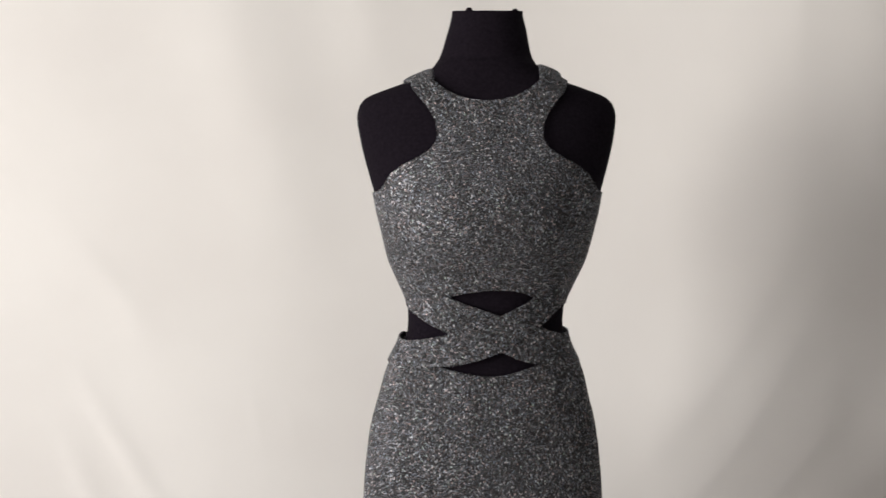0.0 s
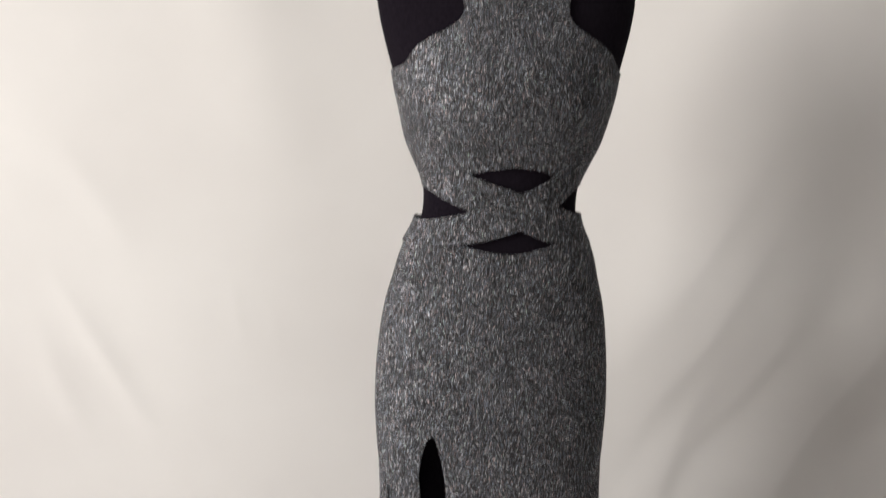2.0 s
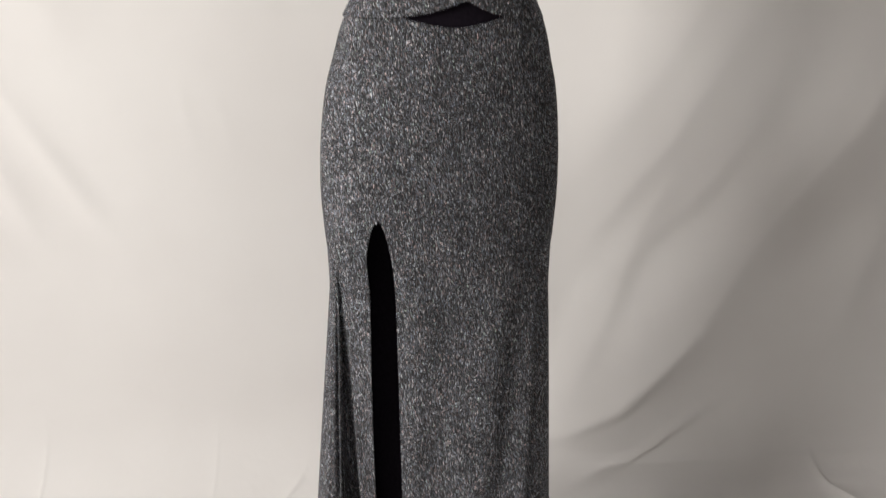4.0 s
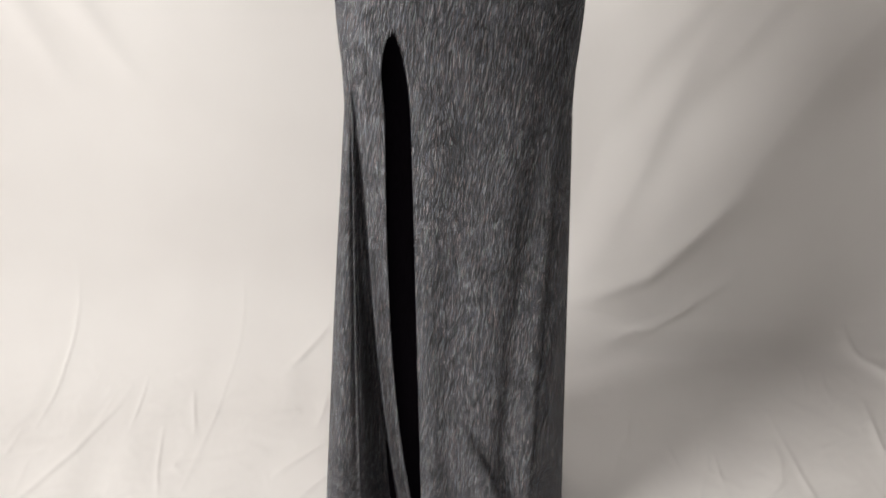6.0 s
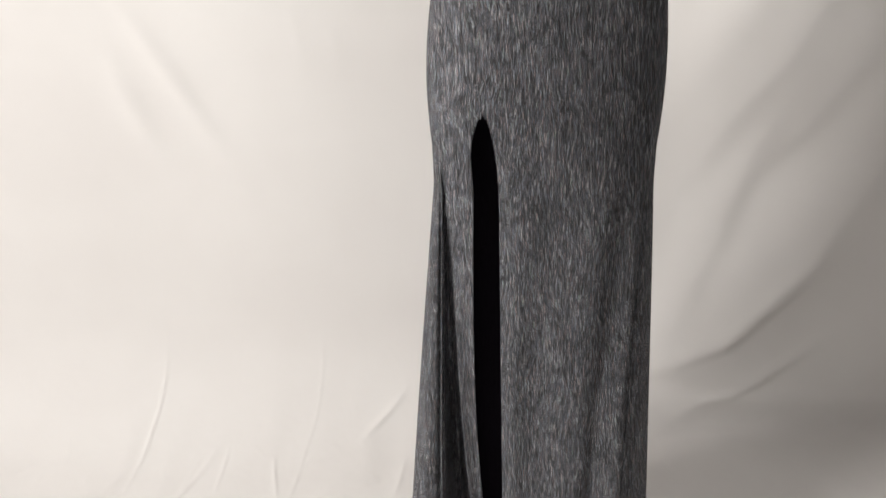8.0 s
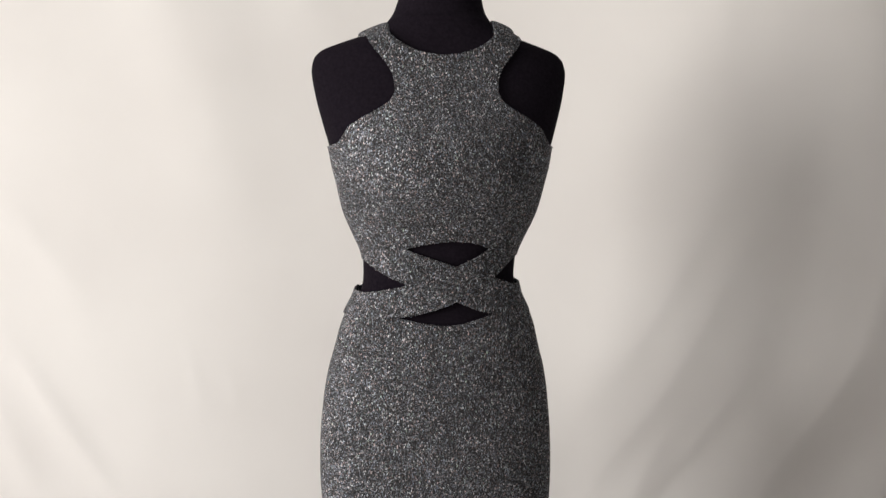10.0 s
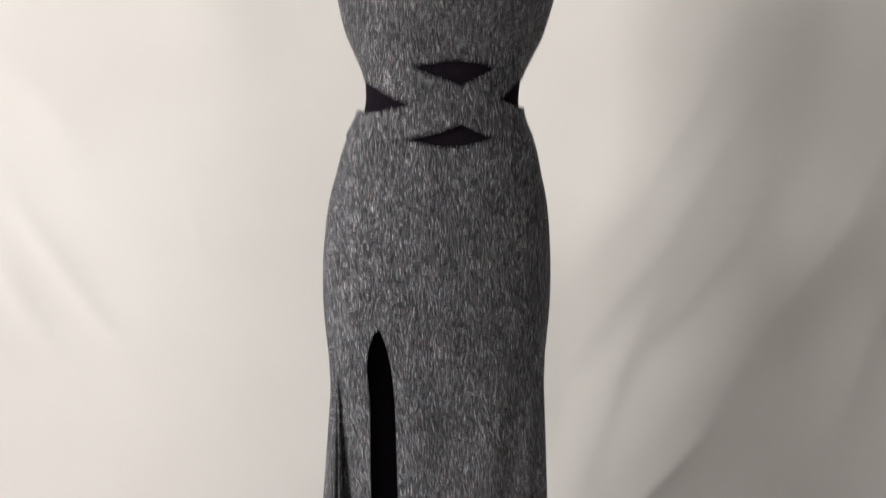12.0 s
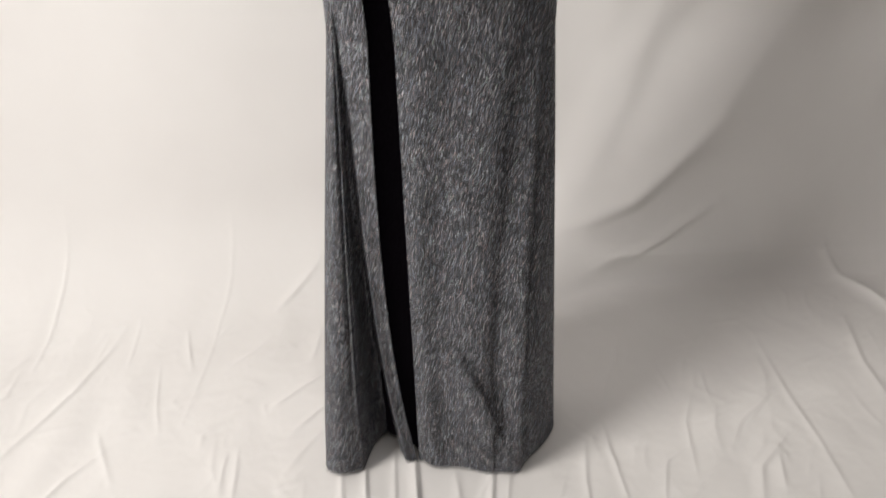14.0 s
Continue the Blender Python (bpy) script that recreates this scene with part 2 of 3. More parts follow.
# pressed creases in the part on the floor, as (x, y)
for pts, w, h in (
    (((1.08, 1.6), (1.106, 1.555), (1.153, 1.46), (1.19, 1.335)), 0.014, 0.026),
    (((0.80, 1.34), (0.79, 1.15), (0.79, 0.99), (0.78, 0.8)), 0.008, 0.0035),
    (((1.04, 1.37), (1.0, 1.21), (0.99, 1.08)), 0.012, 0.006),
    (((0.38, 1.07), (0.38, 0.97), (0.38, 0.85)), 0.006, 0.004),
    (((0.59, 1.15), (0.55, 1.07), (0.52, 0.92)), 0.009, 0.003),
    (((0.76, 1.14), (0.66, 1.06), (0.61, 0.99)), 0.011, 0.0035),
    (((0.75, 1.03), (0.65, 0.94), (0.61, 0.84)), 0.014, 0.006),
    (((0.70, 0.98), (0.67, 0.88)), 0.009, 0.004),
    (((0.63, 1.21), (0.62, 1.12)), 0.006, 0.003),
    (((0.48, 0.98), (0.44, 0.86)), 0.008, 0.003),
    (((-0.77, 1.62), (-0.79, 1.5), (-0.8, 1.33)), 0.006, 0.004),
    (((-0.53, 1.32), (-0.51, 1.2), (-0.49, 1.12)), 0.0045, 0.003),
    (((-0.63, 1.45), (-0.69, 1.25), (-0.74, 1.14), (-0.82, 0.98)), 0.010, 0.0055),
    (((-0.58, 1.08), (-0.63, 1.02), (-0.67, 0.94), (-0.72, 0.89)), 0.009, 0.006),
    (((-0.38, 1.7), (-0.4, 1.55), (-0.42, 1.45), (-0.43, 1.32), (-0.45, 1.14)), 0.007, 0.002),
    (((-0.49, 1.43), (-0.46, 1.31)), 0.006, 0.004),
    (((-0.19, 1.57), (-0.29, 1.48)), 0.012, 0.007),
    (((-0.16, 1.28), (-0.28, 1.17)), 0.011, 0.005),
    (((-0.15, 1.19), (-0.23, 1.1)), 0.010, 0.005),
    (((-0.35, 1.05), (-0.35, 0.97)), 0.006, 0.004),
    (((-0.61, 1.13), (-0.55, 1.0)), 0.007, 0.004),
    (((-0.6, 1.47), (-0.6, 1.33)), 0.006, 0.003),
    (((0.006, 1.08), (0.005, 0.94), (0.004, 0.76)), 0.011, 0.011),
    (((-0.09, 1.06), (-0.085, 0.92), (-0.085, 0.76)), 0.007, 0.0075),
    (((0.16, 1.04), (0.14, 0.92), (0.115, 0.76)), 0.008, 0.007),
    (((-0.133, 1.04), (-0.127, 0.9), (-0.122, 0.76)), 0.007, 0.005),
    (((-0.032, 1.06), (-0.034, 0.9), (-0.034, 0.76)), 0.006, 0.005),
    (((0.185, 1.0), (0.167, 0.91), (0.15, 0.76)), 0.009, 0.004),
    (((0.335, 1.03), (0.315, 0.93), (0.3, 0.76)), 0.008, 0.005),
    (((0.08, 0.97), (0.085, 0.8)), 0.012, 0.002),
):
    crease(CREASES, pts, w * 0.75, h * 0.58, 0.5)
rng = random.Random(7)
for i in range(230):
    x, y = rng.uniform(-1.3, 1.4), rng.uniform(0.55, 1.42)
    if -0.2 < x < 0.32 and y > 0.93:
        continue
    a, ln = rng.gauss(radians(80 if rng.random() < 0.6 else 35), 0.45), rng.uniform(0.04, 0.16)
    bend = rng.gauss(0, 0.02)
    mid = (x + bend + ln * math.cos(a) / 2, y + ln * math.sin(a) / 2)
    crease(CREASES, ((x, y), mid, (x + ln * math.cos(a), y + ln * math.sin(a))), rng.uniform(0.004, 0.010), rng.uniform(0.0006, 0.0022) * (1.0 if x < 0.3 else 0.75), 0.4)


def relief(px, pq, folds, power, lit=False):
    """Height of the folds over the flat sheet; lit: each is steep on the side away from the window."""
    out = np.zeros_like(px)
    for pts, w, h, skew in folds:
        reach = 4.5 * w
        lo, hi = pts.min(axis=0) - reach, pts.max(axis=0) + reach
        at = np.nonzero((px > lo[0]) & (px < hi[0]) & (pq > lo[1]) & (pq < hi[1]))
        x, q = px[at], pq[at]
        best, side, along = np.full(x.shape, 9.0), np.zeros_like(x), np.zeros_like(x)
        lens = np.linalg.norm(np.diff(pts, axis=0), axis=1)
        total, run = lens.sum(), 0.0
        for (a, b, ln) in zip(pts[:-1], pts[1:], lens):
            d = (b - a) / ln
            t = np.clip((x - a[0]) * d[0] + (q - a[1]) * d[1], 0, ln)
            ex, ey = x - a[0] - t * d[0], q - a[1] - t * d[1]
            dist = np.hypot(ex, ey)
            near = dist < best
            best = np.where(near, dist, best)
            side = np.where(near, -np.sign(ex) if lit else np.sign(ex * d[1] - ey * d[0]), side)
            along = np.where(near, (run + t) / total, along)
            run += ln
        ww = w * (1 + skew * side * np.sin(np.pi * along))
        out[at] += h * np.exp(-(best / ww) ** power) * (0.15 + 0.85 * np.sin(np.pi * np.clip(along, 0.04, 0.96)) ** 0.7)
    return out


def overhang(px, pz):
    """The great slanting fold: the sheet swells out to it, then falls back beneath."""
    pts = np.array(((1.14, 1.5), (0.92, 0.88), (0.84, 0.66), (0.74, 0.45), (0.6, 0.26), (0.44, 0.14), (0.2, 0.06)))
    best, side = np.full(px.shape, 9.0), np.zeros(px.shape)
    for a, b in zip(pts[:-1], pts[1:]):
        ln = math.hypot(*(b - a))
        d = (b - a) / ln
        t = np.clip((px - a[0]) * d[0] + (pz - a[1]) * d[1], 0, ln)
        ex, ey = px - a[0] - t * d[0], pz - a[1] - t * d[1]
        dist = np.hypot(ex, ey)
        near = dist < best
        best = np.where(near, dist, best)
        side = np.where(near, np.sign(ey * d[0] - ex * d[1]), side)
    gap = best * side
    swell = 0.055 * np.exp(-(np.minimum(gap, 0) / 0.2) ** 2)
    # the fall's slope is also shaped to imitate the gown's shadow
    fall = 0.38 * 0.3 * (1 - np.exp(-(np.sqrt(np.maximum(gap, 0) ** 2 + 0.03 ** 2) - 0.03) / 0.3)) * (0.25 + 0.75 * smoothstep(0.0, 0.35, pz))
    # higher up the sheet comes forward towards its far edge, a slope made for shading
    forward = 0.14 * smoothstep(0.08, 0.82, px) * smoothstep(0.6, 1.02, pz)
    return (swell - fall) * smoothstep(1.45, 0.85, pz) * smoothstep(0.2, 0.6, px) + forward


def build_backdrop():
    xs = np.concatenate((np.linspace(-1.75, -1.1, 24)[:-1], np.arange(-1.1, 1.25, 0.0034), np.linspace(1.25, 1.95, 24)))
    # the unseen run out to -1.1 is added to bounce light upward
    floor_q = np.concatenate((np.linspace(-1.1, 0.2, 40)[:-1], np.linspace(0.2, 0.72, 30)[:-1], np.arange(0.72, 1.8, 0.0034)))
    wall_q = np.concatenate((np.arange(1.8, 3.3, 0.0105), np.linspace(3.3, 3.9, 16)))
    X, Q = np.meshgrid(xs, np.concatenate((floor_q, wall_q)))
    # the sheet sweeps up in a wide curve on the window side and a tighter one on the other
    R = 0.25 - 0.14 * smoothstep(0.1, 0.55, X)
    start = WALL_Y - R
    ang = np.clip((Q - start) / R, 0, math.pi / 2)
    up = np.maximum(Q - start - R * math.pi / 2, 0)
    Y = np.minimum(Q, start) + R * np.sin(ang) + 0.02 * up
    Z = R * (1 - np.cos(ang)) + up
    ny, nz = -np.sin(ang), np.cos(ang)
    H = (relief(X, Z, FOLDS, 2.0) + overhang(X, Z)) * smoothstep(start + 0.02, start + 0.05 + 0.6 * R, Q)
    H += relief(X, Y, CREASES, 1.35, True) * (1 - smoothstep(0.12, 0.3, Z))
    wob = np.array([noise.noise((a * 1.7, b * 0.9, 3.1)) for a, b in zip(X.ravel(), Q.ravel())]).reshape(X.shape)
    fine = np.array([noise.noise((a * 13, b * 9, 8.4)) for a, b in zip(X.ravel(), Q.ravel())]).reshape(X.shape)
    onfloor = 1 - smoothstep(0.0, 0.35, Q - start)
    H += wob * 0.022 * (1 - onfloor) + fine * (0.0022 * onfloor + 0.0006)
    V = np.stack((X, Y + ny * H, np.maximum(Z + nz * H - 0.0035, -0.012)), -1).reshape(-1, 3)
    r, c = X.shape
    i = (np.arange(r - 1)[:, None] * c + np.arange(c - 1)[None, :]).ravel()
    F = np.stack((i, i + 1, i + c + 1, i + c), -1).tolist()
    return tagged(mesh_object("backdrop", V, F, MUSLIN), "creased white muslin sheet hanging and swept over the floor", "backdrop", kind="structure")


build_backdrop()

# ---- the dress form ----
CY = 1.075
ST = [1.66, 1.642, 1.611, 1.582, 1.565, 1.55, 1.537, 1.526, 1.515, 1.50, 1.469, 1.431, 1.397, 1.355, 1.316, 1.278, 1.246, 1.223, 1.2, 1.168, 1.12, 1.08, 1.04, 0.98, 0.92, 0.85, 0.78]
HALF = spline(ST, [0.0485, 0.0485, 0.055, 0.0625, 0.074, 0.100, 0.137, 0.1635, 0.1725, 0.1755, 0.1715, 0.1625, 0.153, 0.142, 0.133, 0.1195, 0.1085, 0.1075, 0.1105, 0.127, 0.143, 0.153, 0.159, 0.164, 0.165, 0.163, 0.159])
FRONT = spline(ST, [0.044, 0.044, 0.047, 0.05, 0.053, 0.056, 0.06, 0.063, 0.066, 0.069, 0.08, 0.096, 0.112, 0.12, 0.0975, 0.0775, 0.0735, 0.071, 0.069, 0.069, 0.07, 0.071, 0.072, 0.073, 0.074, 0.075, 0.076])
BACK = spline(ST, [0.044, 0.044, 0.048, 0.052, 0.056, 0.06, 0.064, 0.068, 0.072, 0.076, 0.08, 0.082, 0.082, 0.08, 0.077, 0.074, 0.072, 0.072, 0.074, 0.08, 0.09, 0.1, 0.108, 0.112, 0.11, 0.105, 0.1])


def centre_x(z):
    return 0.0575 + 0.002 * np.sin((np.asarray(z) - 1.2) * 9) + 0.003 * smoothstep(1.57, 1.63, np.asarray(z))


def body(theta, z, off=0.0):
    """Place on the form; theta 0 is the front, growing towards +x."""
    hw, sn, cs = HALF(z) + off, np.sin(theta), np.cos(theta)
    d = np.where(cs > 0, FRONT(z), BACK(z)) + off
    e = 0.92
    x = centre_x(z) + hw * np.sign(sn) * np.abs(sn) ** e
    y = CY - d * np.sign(cs) * np.abs(cs) ** e
    return np.stack((x, y, np.broadcast_to(z, x.shape)), -1)


def ring_faces(rows, cols, closed=True):
    f = []
    for r in range(rows - 1):
        for c in range(cols if closed else cols - 1):
            a, b = r * cols + c, r * cols + (c + 1) % cols
            f.append((a, b, b + cols, a + cols))
    return f


def build_form():
    zs = np.concatenate((np.arange(0.95, 1.49, 0.012), np.arange(1.49, 1.57, 0.004), np.arange(1.57, 1.6405, 0.008)))
    th = np.linspace(0, 2 * math.pi, 96, endpoint=False)
    T, Zg = np.meshgrid(th, zs)
    V = body(T, Zg, -0.0015)
    V[..., 2] += 0.2 * (V[..., 1] - CY) * smoothstep(1.6, 1.638, Zg)
    verts = V.reshape(-1, 3).tolist()
    faces = ring_faces(len(zs), len(th))
    # rounded rim and flat cap of the neck
    n = len(th)
    for k, (s, dz) in enumerate(((0.985, 0.0015), (0.95, 0.0025), (0.0, 0.003))):
        base = len(verts)
        for p in V[-1]:
            verts.append((centre_x(1.64) + (p[0] - centre_x(1.64)) * s, CY + (p[1] - CY) * s, 1.6395 + 0.2 * (p[1] - CY) * s + dz))
        faces += [(base - n + c, base - n + (c + 1) % n, base + (c + 1) % n, base + c) for c in range(n)]
    # bottom cap, pole and foot plate hidden in the skirt
    bm = bmesh.new()
    bmesh.ops.create_cone(bm, cap_ends=True, segments=24, radius1=0.016, radius2=0.016, depth=0.95, matrix=Matrix.Translation((0.0575, 1.09, 0.485)))
    bmesh.ops.create_cone(bm, cap_ends=True, segments=32, radius1=0.085, radius2=0.06, depth=0.014, matrix=Matrix.Translation((0.0575, 1.1, 0.0055)))
    # fastening nub and loop on the neck cap
    bmesh.ops.create_cone(bm, cap_ends=True, segments=12, radius1=0.006, radius2=0.003, depth=0.005, matrix=Matrix.Translation((0.034, 1.045, 1.637)))
    bmesh.ops.create_cone(bm, cap_ends=True, segments=12, radius1=0.005, radius2=0.003, depth=0.005, matrix=Matrix.Translation((0.094, 1.05, 1.6365)))
    base = len(verts)
    bm.verts.index_update()
    verts += [tuple(v.co) for v in bm.verts]
    faces += [tuple(base + v.index for v in f.verts) for f in bm.faces]
    faces.append(tuple(range(n - 1, -1, -1)))
    bm.free()
    return tagged(mesh_object("dress_form", verts, faces, JERSEY), "headless black jersey dress form wearing the silver gown", "dress form")


build_form()

# ---- the gown ----
gown = tagged(new("evening_gown"), "long silver glitter knit gown with waist cut-outs and a thigh slit", "dress")
gown.location = (0.0575, CY, 0)


def clipped(name, inside, z0, z1, step, off, mat, parent, label="", cols=420, full=True, thick=0.0018, tuck=False):
    """The part of the form's offset surface where inside(x, y, z) < 0, cut cleanly at the edge."""
    zs = np.arange(z0, z1 + step / 2, step)
    span = math.pi if full else math.pi * 0.62
    th = np.linspace(-span, span, cols)
    T, Zg = np.meshgrid(th, zs)
    if callable(off):
        off = off(body(T, Zg, 0.004)[..., 0], Zg)
    P = body(T, Zg, off + 0.005 * smoothstep(1.505, 1.545, Zg)).reshape(-1, 3)
    if tuck:
        # the bodice lies close to the form at its side edges
        flank = smoothstep(0.085, 0.115, np.abs(P[:, 0] - MID))
        close = 0.003 * smoothstep(1.31, 1.26, P[:, 2]) + 0.002 * smoothstep(1.37, 1.40, P[:, 2])
        P[:, 0] -= np.sign(P[:, 0] - MID) * flank * close
        P[:, 1] += 0.0032 * np.exp(-((P[:, 2] - 1.297 + 0.05 * (P[:, 0] - 0.03)) / 0.0045) ** 2) * smoothstep(-0.03, 0.0, P[:, 0]) * smoothstep(0.09, 0.05, P[:, 0])
    val = inside(P[:, 0], P[:, 1], P[:, 2])
    verts, faces, cut, used = [], [], {}, {}

    def keep(i):
        if i not in used:
            used[i] = len(verts)
            verts.append(P[i] - (0.0575, CY, 0))
        return used[i]

    def between(i, j):
        key = (min(i, j), max(i, j))
        if key not in cut:
            t = val[i] / (val[i] - val[j])
            cut[key] = len(verts)
            verts.append(P[i] + t * (P[j] - P[i]) - (0.0575, CY, 0))
        return cut[key]

    n = len(th)
    for r in range(len(zs) - 1):
        for c in range(n - 1):
            a = r * n + c
            quad = (a, a + 1, a + n + 1, a + n)
            neg = [val[i] < 0 for i in quad]
            if all(neg):
                faces.append(tuple(keep(i) for i in quad))
            elif any(neg):
                poly = []
                for k in range(4):
                    i, j = quad[k], quad[(k + 1) % 4]
                    if val[i] < 0:
                        poly.append(keep(i))
                    if (val[i] < 0) != (val[j] < 0):
                        poly.append(between(i, j))
                if len(poly) > 2:
                    faces.append(tuple(poly))
    ob = mesh_object(name, verts, faces, mat, parent, label)
    sol = ob.modifiers.new("cloth", "SOLIDIFY")
    sol.thickness, sol.offset = thick, -1.0
    return ob


ARM = spline([1.35, 1.395, 1.404, 1.424, 1.437, 1.448, 1.459, 1.472, 1.49, 1.504, 1.521, 1.537, 1.56, 1.6],
             [0.3, 0.18, 0.142, 0.127, 0.109, 0.088, 0.073, 0.067, 0.069, 0.076, 0.089, 0.1, 0.105, 0.108])
BODICE_LOW = spline([-0.2, -0.06, 0.004, 0.036, 0.069, 0.097, 0.121, 0.17, 0.3], [1.235, 1.25, 1.266, 1.2735, 1.277, 1.274, 1.2655, 1.25, 1.235])
A_TOP = spline([-0.2, -0.055, -0.02, 0.009, 0.074, 0.121, 0.16, 0.3], [1.202, 1.204, 1.2105, 1.218, 1.243, 1.266, 1.285, 1.34])
A_LOW = spline([-0.2, -0.06, 0.009, 0.04, 0.074, 0.128, 0.151, 0.3], [1.165, 1.171, 1.176, 1.183, 1.195, 1.227, 1.246, 1.32])
B_TOP = spline([-0.2, -0.04, 0.004, 0.074, 0.128, 0.16, 0.3], [1.33, 1.285, 1.267, 1.243, 1.226, 1.214, 1.2])
B_LOW = spline([-0.2, -0.055, -0.02, 0.009, 0.074, 0.116, 0.17, 0.3], [1.3, 1.249, 1.230, 1.218, 1.195, 1.179, 1.172, 1.165])
SKIRT_TOP = spline([-0.2, -0.06, 0.009, 0.063, 0.116, 0.17, 0.3], [1.204, 1.2, 1.1755, 1.167, 1.178, 1.2, 1.206])
MID = 0.0595


def in_bodice(x, y, z):
    arm = np.abs(x - MID) - ARM(z)
    scoop = 0.064 - np.hypot((x - 0.0555) * 0.77, np.maximum(z - 1.5815, -9) * (1.0))
    low = BODICE_LOW(x) - z
    front = np.maximum.reduce([arm, np.where(z > 1.49, scoop, -1.0), low])
    return np.where(y < CY + 0.05, front, np.maximum.reduce([arm, low, np.where(z > 1.49, scoop, -1.0)]))


def strip(top, lowf):
    return lambda x, y, z: np.maximum.reduce([z - top(x), lowf(x) - z, z - BODICE_LOW(x) - 0.004, y - (CY + 0.03)])


# how far the lower ends of the bands lie out from the form, over the top of the skirt
HIP = spline([1.25, 1.21, 1.195, 1.168, 1.14], [0.0075, 0.0085, 0.0095, 0.0075, 0.0065])
BAND_A, BAND_B = strip(A_TOP, A_LOW), strip(B_TOP, B_LOW)


def in_bodice_and_wraps(x, y, z):
    """The bodice runs on at both flanks into the two bands."""
    return np.minimum.reduce([in_bodice(x, y, z), np.maximum(BAND_B(x, y, z), x - 0.012), np.maximum(BAND_A(x, y, z), 0.112 - x)])


clipped("bodice", in_bodice_and_wraps, 1.16, 1.552, 0.0028, 0.0035, KNIT, gown, thick=0.0026, tuck=True)
clipped("crossover_band", BAND_B, 1.14, 1.33, 0.0026, lambda x, z: 0.0005 + 0.004 * smoothstep(-0.03, 0.01, x) + (HIP(z) - 0.0065) * smoothstep(0.115, 0.155, x), KNIT, gown, cols=300, full=False)
clipped("crossover_band", BAND_A, 1.14, 1.33, 0.0026, lambda x, z: 0.006 - 0.0055 * smoothstep(0.105, 0.135, x) + (HIP(z) - 0.006) * smoothstep(0.0, -0.04, x), KNIT, gown, cols=300, full=False)


def shoulder_strap(side, inner, outer, z_in, z_out):
    """A padded halter strap, arching over the shoulder from the bodice's front to its back."""
    across, along = 14, 30
    verts = []
    for phi in np.linspace(-0.15, math.pi + 0.15, along):
        for v in np.linspace(0, 1, across):
            edge = 0.002 * (1 - (abs(2 * v - 1)) ** 4)
            o = inner + (outer - inner) * v - 0.004 * (1 - math.sin(max(0.0, min(math.pi, phi)))) * (1 - v)
            reach = 0.047 - 0.016 * v
            drop = 0.034
            z = z_in + (z_out - z_in) * v - drop + (drop + edge) * math.sin(phi)
            verts.append((side * o, -(reach + edge) * math.cos(phi), z))
    faces = [tuple(reversed(f)) if side > 0 else f for f in ring_faces(along, across, False)]
    ob = mesh_object("shoulder_strap", verts, faces, KNIT, gown, "doubled halter strap over the shoulder")
    sol = ob.modifiers.new("cloth", "SOLIDIFY")
    sol.thickness, sol.offset = 0.005, -1.0
    bev = ob.modifiers.new("rolled_edge", "BEVEL")
    bev.width, bev.segments = 0.0015, 2
    return ob


shoulder_strap(-1, 0.070, 0.108, 1.561, 1.546)
shoulder_strap(1, 0.069, 0.096, 1.566, 1.556)

# the skirt: fitted to the thigh, then falling straight to the floor, open along one slit
SKIRT_HALF = spline([1.21, 1.195, 1.168, 1.15, 1.12, 1.08, 1.04, 0.98, 0.94, 0.88, 0.85, 0.79, 0.70], [0.1175, 0.1215, 0.1335, 0.139, 0.146, 0.156, 0.162, 0.167, 0.168, 0.1655, 0.163, 0.1575, 0.155])
SLIT_TOP, FALL = 0.909, 0.85
HEM = [  # angle at the thigh, place at the hem, how late it leaves the thigh
    (-24.9, 0.0135, 1.004, 1.0), (-8.0, 0.055, 0.978, 1.0), (22.0, 0.12, 0.966, 1.0), (45.0, 0.162, 0.953, 1.0), (58.0, 0.192, 0.962, 1.0),
    (68.0, 0.222, 0.99, 1.0), (86.0, 0.284, 1.078, 0.95), (110.0, 0.286, 1.15, 1.0), (145.0, 0.2, 1.25, 1.0), (180.0, 0.06, 1.285, 1.0),
    (215.0, -0.08, 1.25, 1.0), (250.0, -0.152, 1.15, 1.0), (272.0, -0.159, 1.05, 1.0), (281.0, -0.156, 0.995, 1.0), (286.0, -0.125, 0.975, 1.1),
    (289.5, -0.096, 0.985, 1.2), (292.0, -0.066, 1.035, 1.6), (293.8, -0.03, 1.075, 1.8), (296.5, -0.021, 1.02, 1.65), (306.0, -0.006, 0.999, 2.3), (320.0, 0.0105, 1.0, 3.1),
]


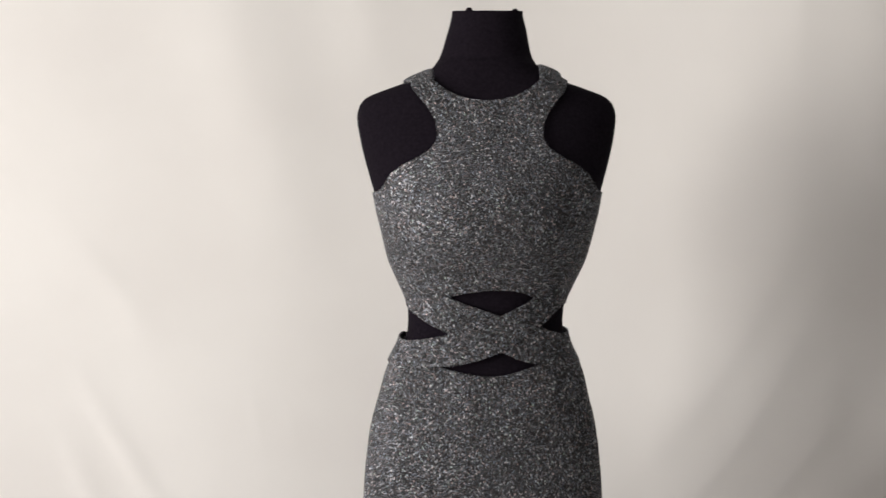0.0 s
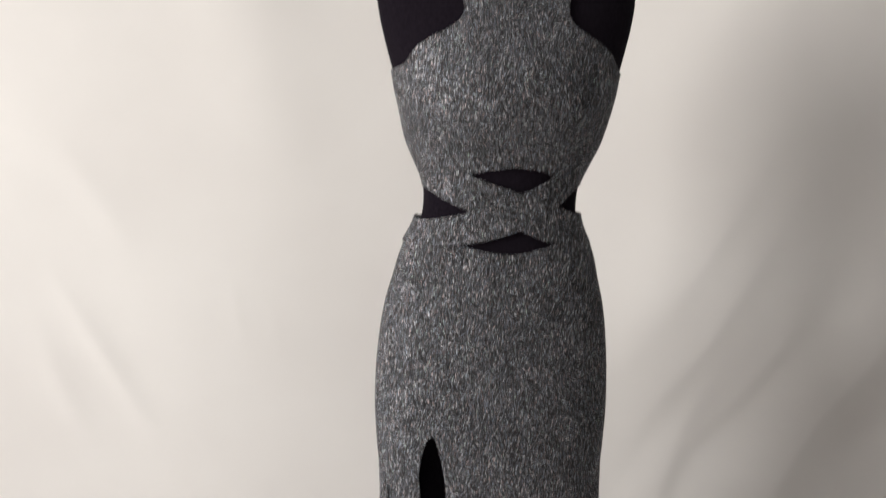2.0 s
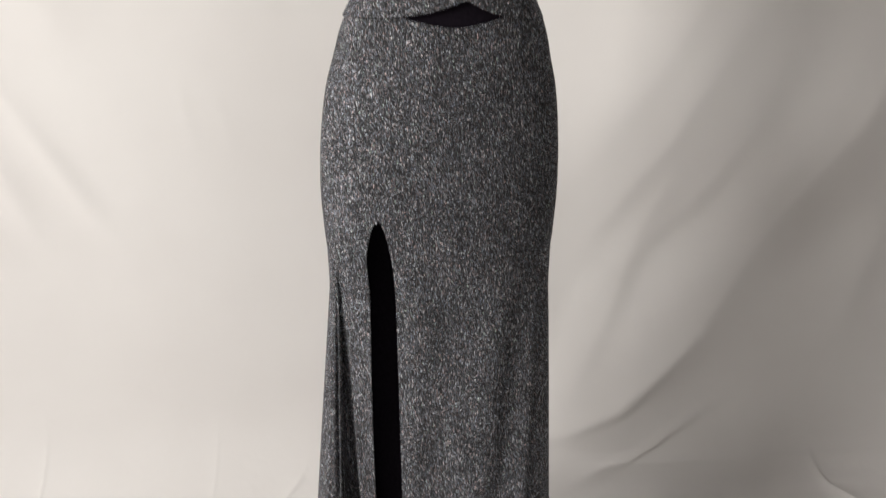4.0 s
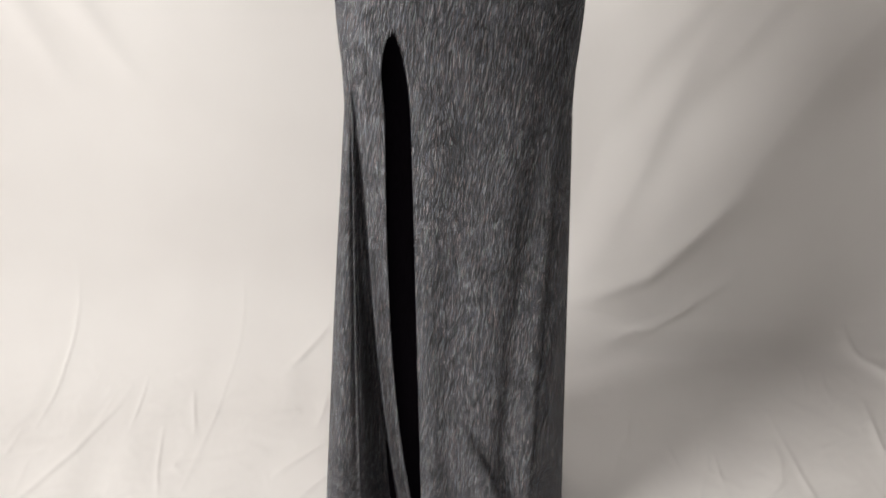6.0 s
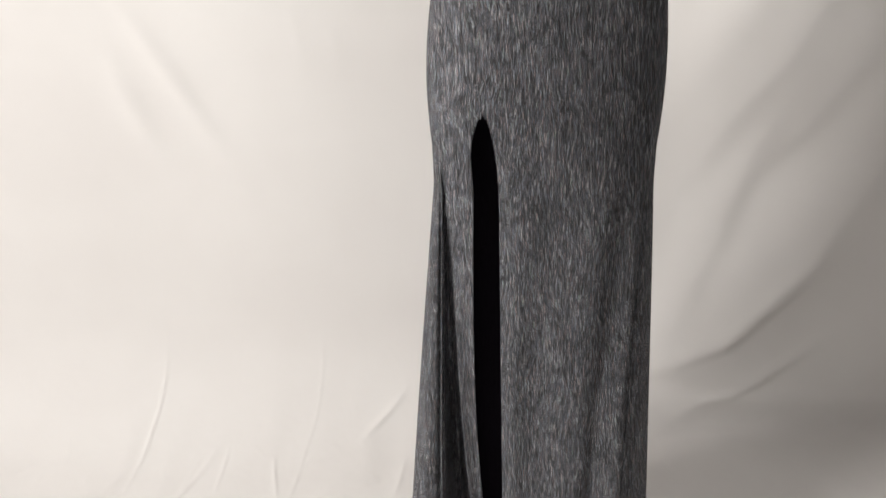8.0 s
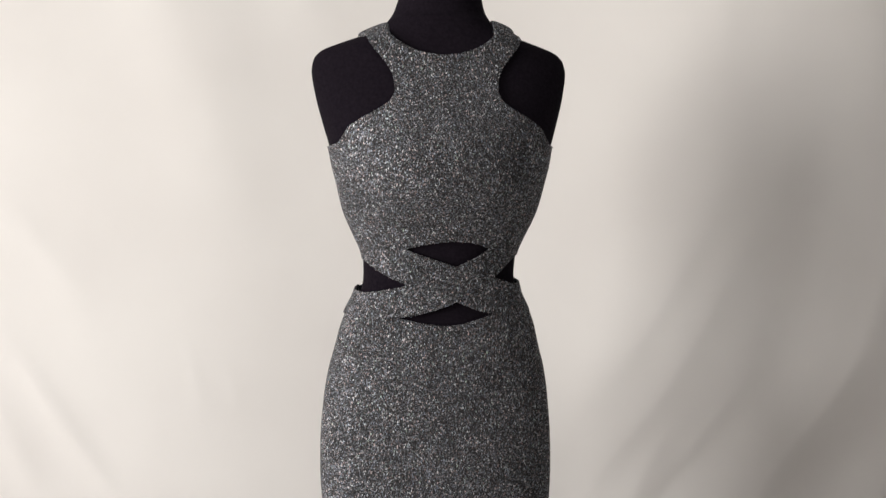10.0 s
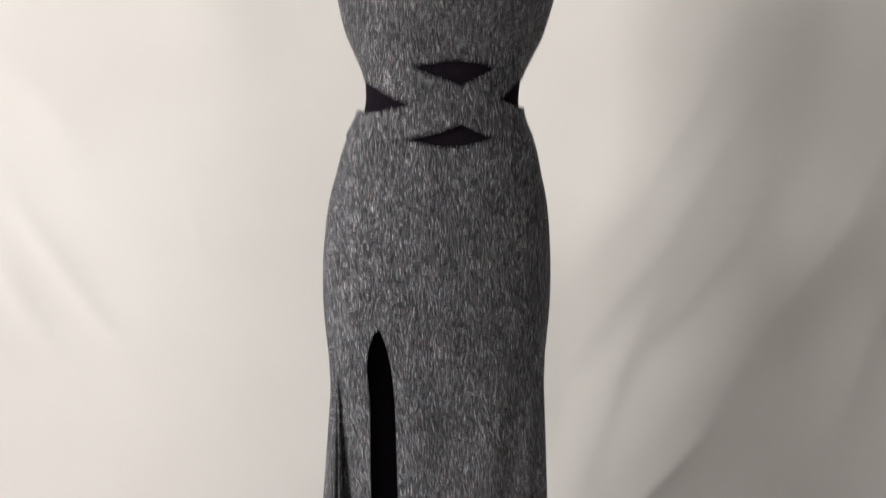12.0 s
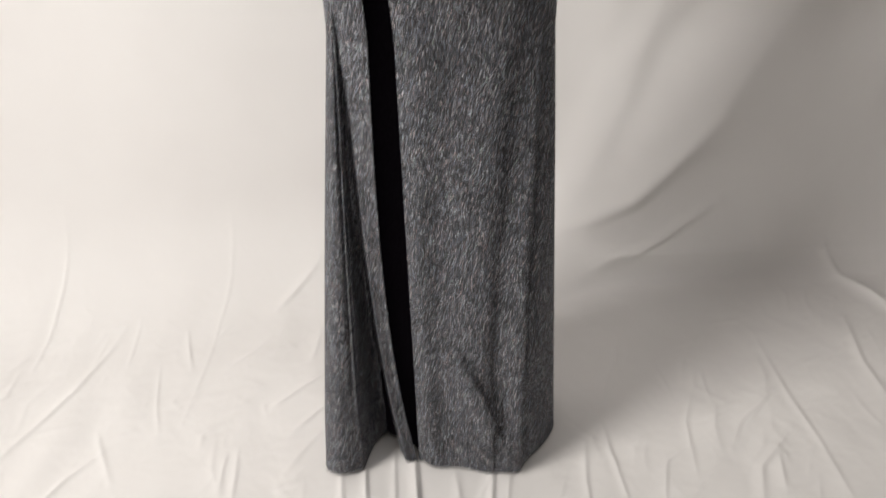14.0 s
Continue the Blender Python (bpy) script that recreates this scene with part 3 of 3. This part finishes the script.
def build_skirt():
    n = 520
    k = np.linspace(0, 1, len(HEM))
    u = np.linspace(0, 1, n)
    ang, hx, hy, late = (spline(k, [row[i] for row in HEM])(u) for i in range(4))
    zs = np.concatenate((np.arange(0.0, 0.85, 0.012), np.arange(0.85, 0.93, 0.004), np.arange(0.93, 1.2095, 0.008)))
    verts, rows = [], len(zs)
    for z in zs:
        s = max(0.0, min(1.0, (SLIT_TOP - z) / (SLIT_TOP - FALL)))
        shut = 1 - math.sqrt(s) if s > 0 else 1.0
        a = ang - 6.1 * shut * np.exp(-u * 9) + 9.0 * shut * np.exp(-(1 - u) * 9)
        if shut == 1.0:
            a = a[0] + (a - a[0]) * 360.0 / (a[-1] - a[0])
        th = np.radians(a)
        zz = max(z, 0.79)
        sn, cs = np.sin(th), np.cos(th)
        d = np.where(cs > 0, FRONT(zz), BACK(zz)) + 0.004
        d = np.where(cs > 0, np.maximum(d, 0.07 + 0.01 * smoothstep(1.1, 0.9, z)), d)
        x = centre_x(zz) + SKIRT_HALF(zz) * np.sign(sn) * np.abs(sn) ** 0.92
        y = CY - d * np.sign(cs) * np.abs(cs) ** 0.92
        b = np.clip((FALL - z) / FALL, 0, 1)
        f = b ** late if b > 0 else np.zeros(n)
        x, y = x + (hx - x) * f, y + (hy - y) * f ** (0.7 + 0.9 * np.exp(-((u - 0.83) / 0.045) ** 2))
        # slack: soft upright waves that grow towards the hem, and one slanting tuck
        wave = (0.004 + 0.01 * np.exp(-((u - 0.13) / 0.08) ** 2)) * b ** 0.6 * (1 - 0.55 * float(smoothstep(0.86, 1.0, b))) * np.sin(u * 74 + 1.0 * math.sin(z * 4))
        wave -= 0.008 * math.sin(math.pi * min(b, 0.97)) ** 0.8 * np.exp(-((u - 0.85) / 0.016) ** 2) * float(smoothstep(0.95, 0.55, b))
        wave += 0.003 * b * np.sin(u * 41 + z * 4)
        tuck = np.zeros(n)
        for apex, high, lean, amp, lowest in ((0.07, 0.29, 0.44, 0.012, 0.03), (0.099, 0.235, 0.24, 0.006, 0.01)):
            d = x - (apex + (high - z) * lean)
            edge = np.where(d < 0, np.exp(-(d / 0.024) ** 2), np.exp(-(d / 0.006) ** 2))
            tuck = tuck + amp * float(smoothstep(high + 0.02, high - 0.04, z) * smoothstep(lowest - 0.02, lowest + 0.05, z)) * edge * (u < 0.25)
        rx, ry = x - 0.0575, y - CY
        rr = np.hypot(rx, ry)
        calm = smoothstep(0.0, 0.04, u) * smoothstep(1.0, 0.97, u)
        k2 = 1 + (wave * calm + tuck) / rr
        x, y = 0.0575 + rx * k2, CY + ry * k2
        # narrow pleats and a deep recess behind the slit's loose edge
        deep = float(0.12 * smoothstep(0.1, 0.35, b) + 0.88 * smoothstep(0.3, 0.65, b) - 0.6 * smoothstep(0.8, 1.0, b))
        y = y + 0.036 * deep * np.exp(-((u - 0.815) / 0.027) ** 2)
        y = y + 0.0075 * float(smoothstep(0.0, 0.25, b)) * float(smoothstep(0.95, 0.6, b)) * np.sin(u * 175 + 0.8 * z) * np.exp(-((u - 0.765) / 0.04) ** 2)
        lift = 0.004 + 0.004 * np.sin(u * 25) ** 2 if z == 0 else 0
        verts += [(p - 0.0575, q - CY, w) for p, q, w in zip(x, y, np.broadcast_to(z + lift, x.shape))]
    V = np.array(verts)
    # the waist edge dips in front
    top = SKIRT_TOP(V[:, 0] + 0.0575)
    scale = (top - 1.1) / (1.209 - 1.1)
    high = V[:, 2] > 1.1
    V[high, 2] = 1.1 + (V[high, 2] - 1.1) * np.where(V[high, 1] < 0.03, scale[high], 1.0)
    ob = mesh_object("skirt", V, ring_faces(rows, n, False), KNIT, gown)
    # corded seam down the side
    col = int(round(0.228 * (n - 1)))
    line = [V[r * n + col] for r in range(rows) if 0.012 < zs[r] < 0.8]
    nrm = [V[r * n + col + 2] - V[r * n + col - 2] for r in range(rows) if 0.012 < zs[r] < 0.8]
    cord, m = [], 6
    for p, d in zip(line, nrm):
        out = np.array((d[1], -d[0], 0.0)) / math.hypot(d[0], d[1])
        side = np.array((d[0], d[1], 0.0)) / math.hypot(d[0], d[1])
        cord += [p + 0.0019 * (math.cos(a) * out + 1.3 * math.sin(a) * side) for a in np.linspace(0, 2 * math.pi, m, endpoint=False)]
    mesh_object("side_seam", cord, ring_faces(len(line), m), KNIT, gown, "raised seam down the side of the skirt")
    bm = bmesh.new()
    bm.from_mesh(ob.data)
    bmesh.ops.remove_doubles(bm, verts=bm.verts, dist=0.0004)
    bmesh.ops.recalc_face_normals(bm, faces=bm.faces)
    bm.to_mesh(ob.data)
    bm.free()
    sol = ob.modifiers.new("cloth", "SOLIDIFY")
    sol.thickness, sol.offset = 0.002, -1.0
    return ob


build_skirt()


# black tube added inside the skirt to keep the slit dark
def build_inner_tube():
    zs, n = np.linspace(0.012, 1.0, 24), 48
    th = np.linspace(0, 2 * math.pi, n, endpoint=False)
    verts = []
    for z in zs:
        hw, d = 0.135 - 0.03 * (1 - z), 0.052
        verts += [(hw * math.sin(t), 0.012 - d * math.cos(t) * (1.0 + 0.12 * math.sin(z * 6)), z) for t in th]
    return mesh_object("inner_tube", verts, ring_faces(len(zs), n), JERSEY, gown, "black tube added inside the skirt behind the slit")


build_inner_tube()
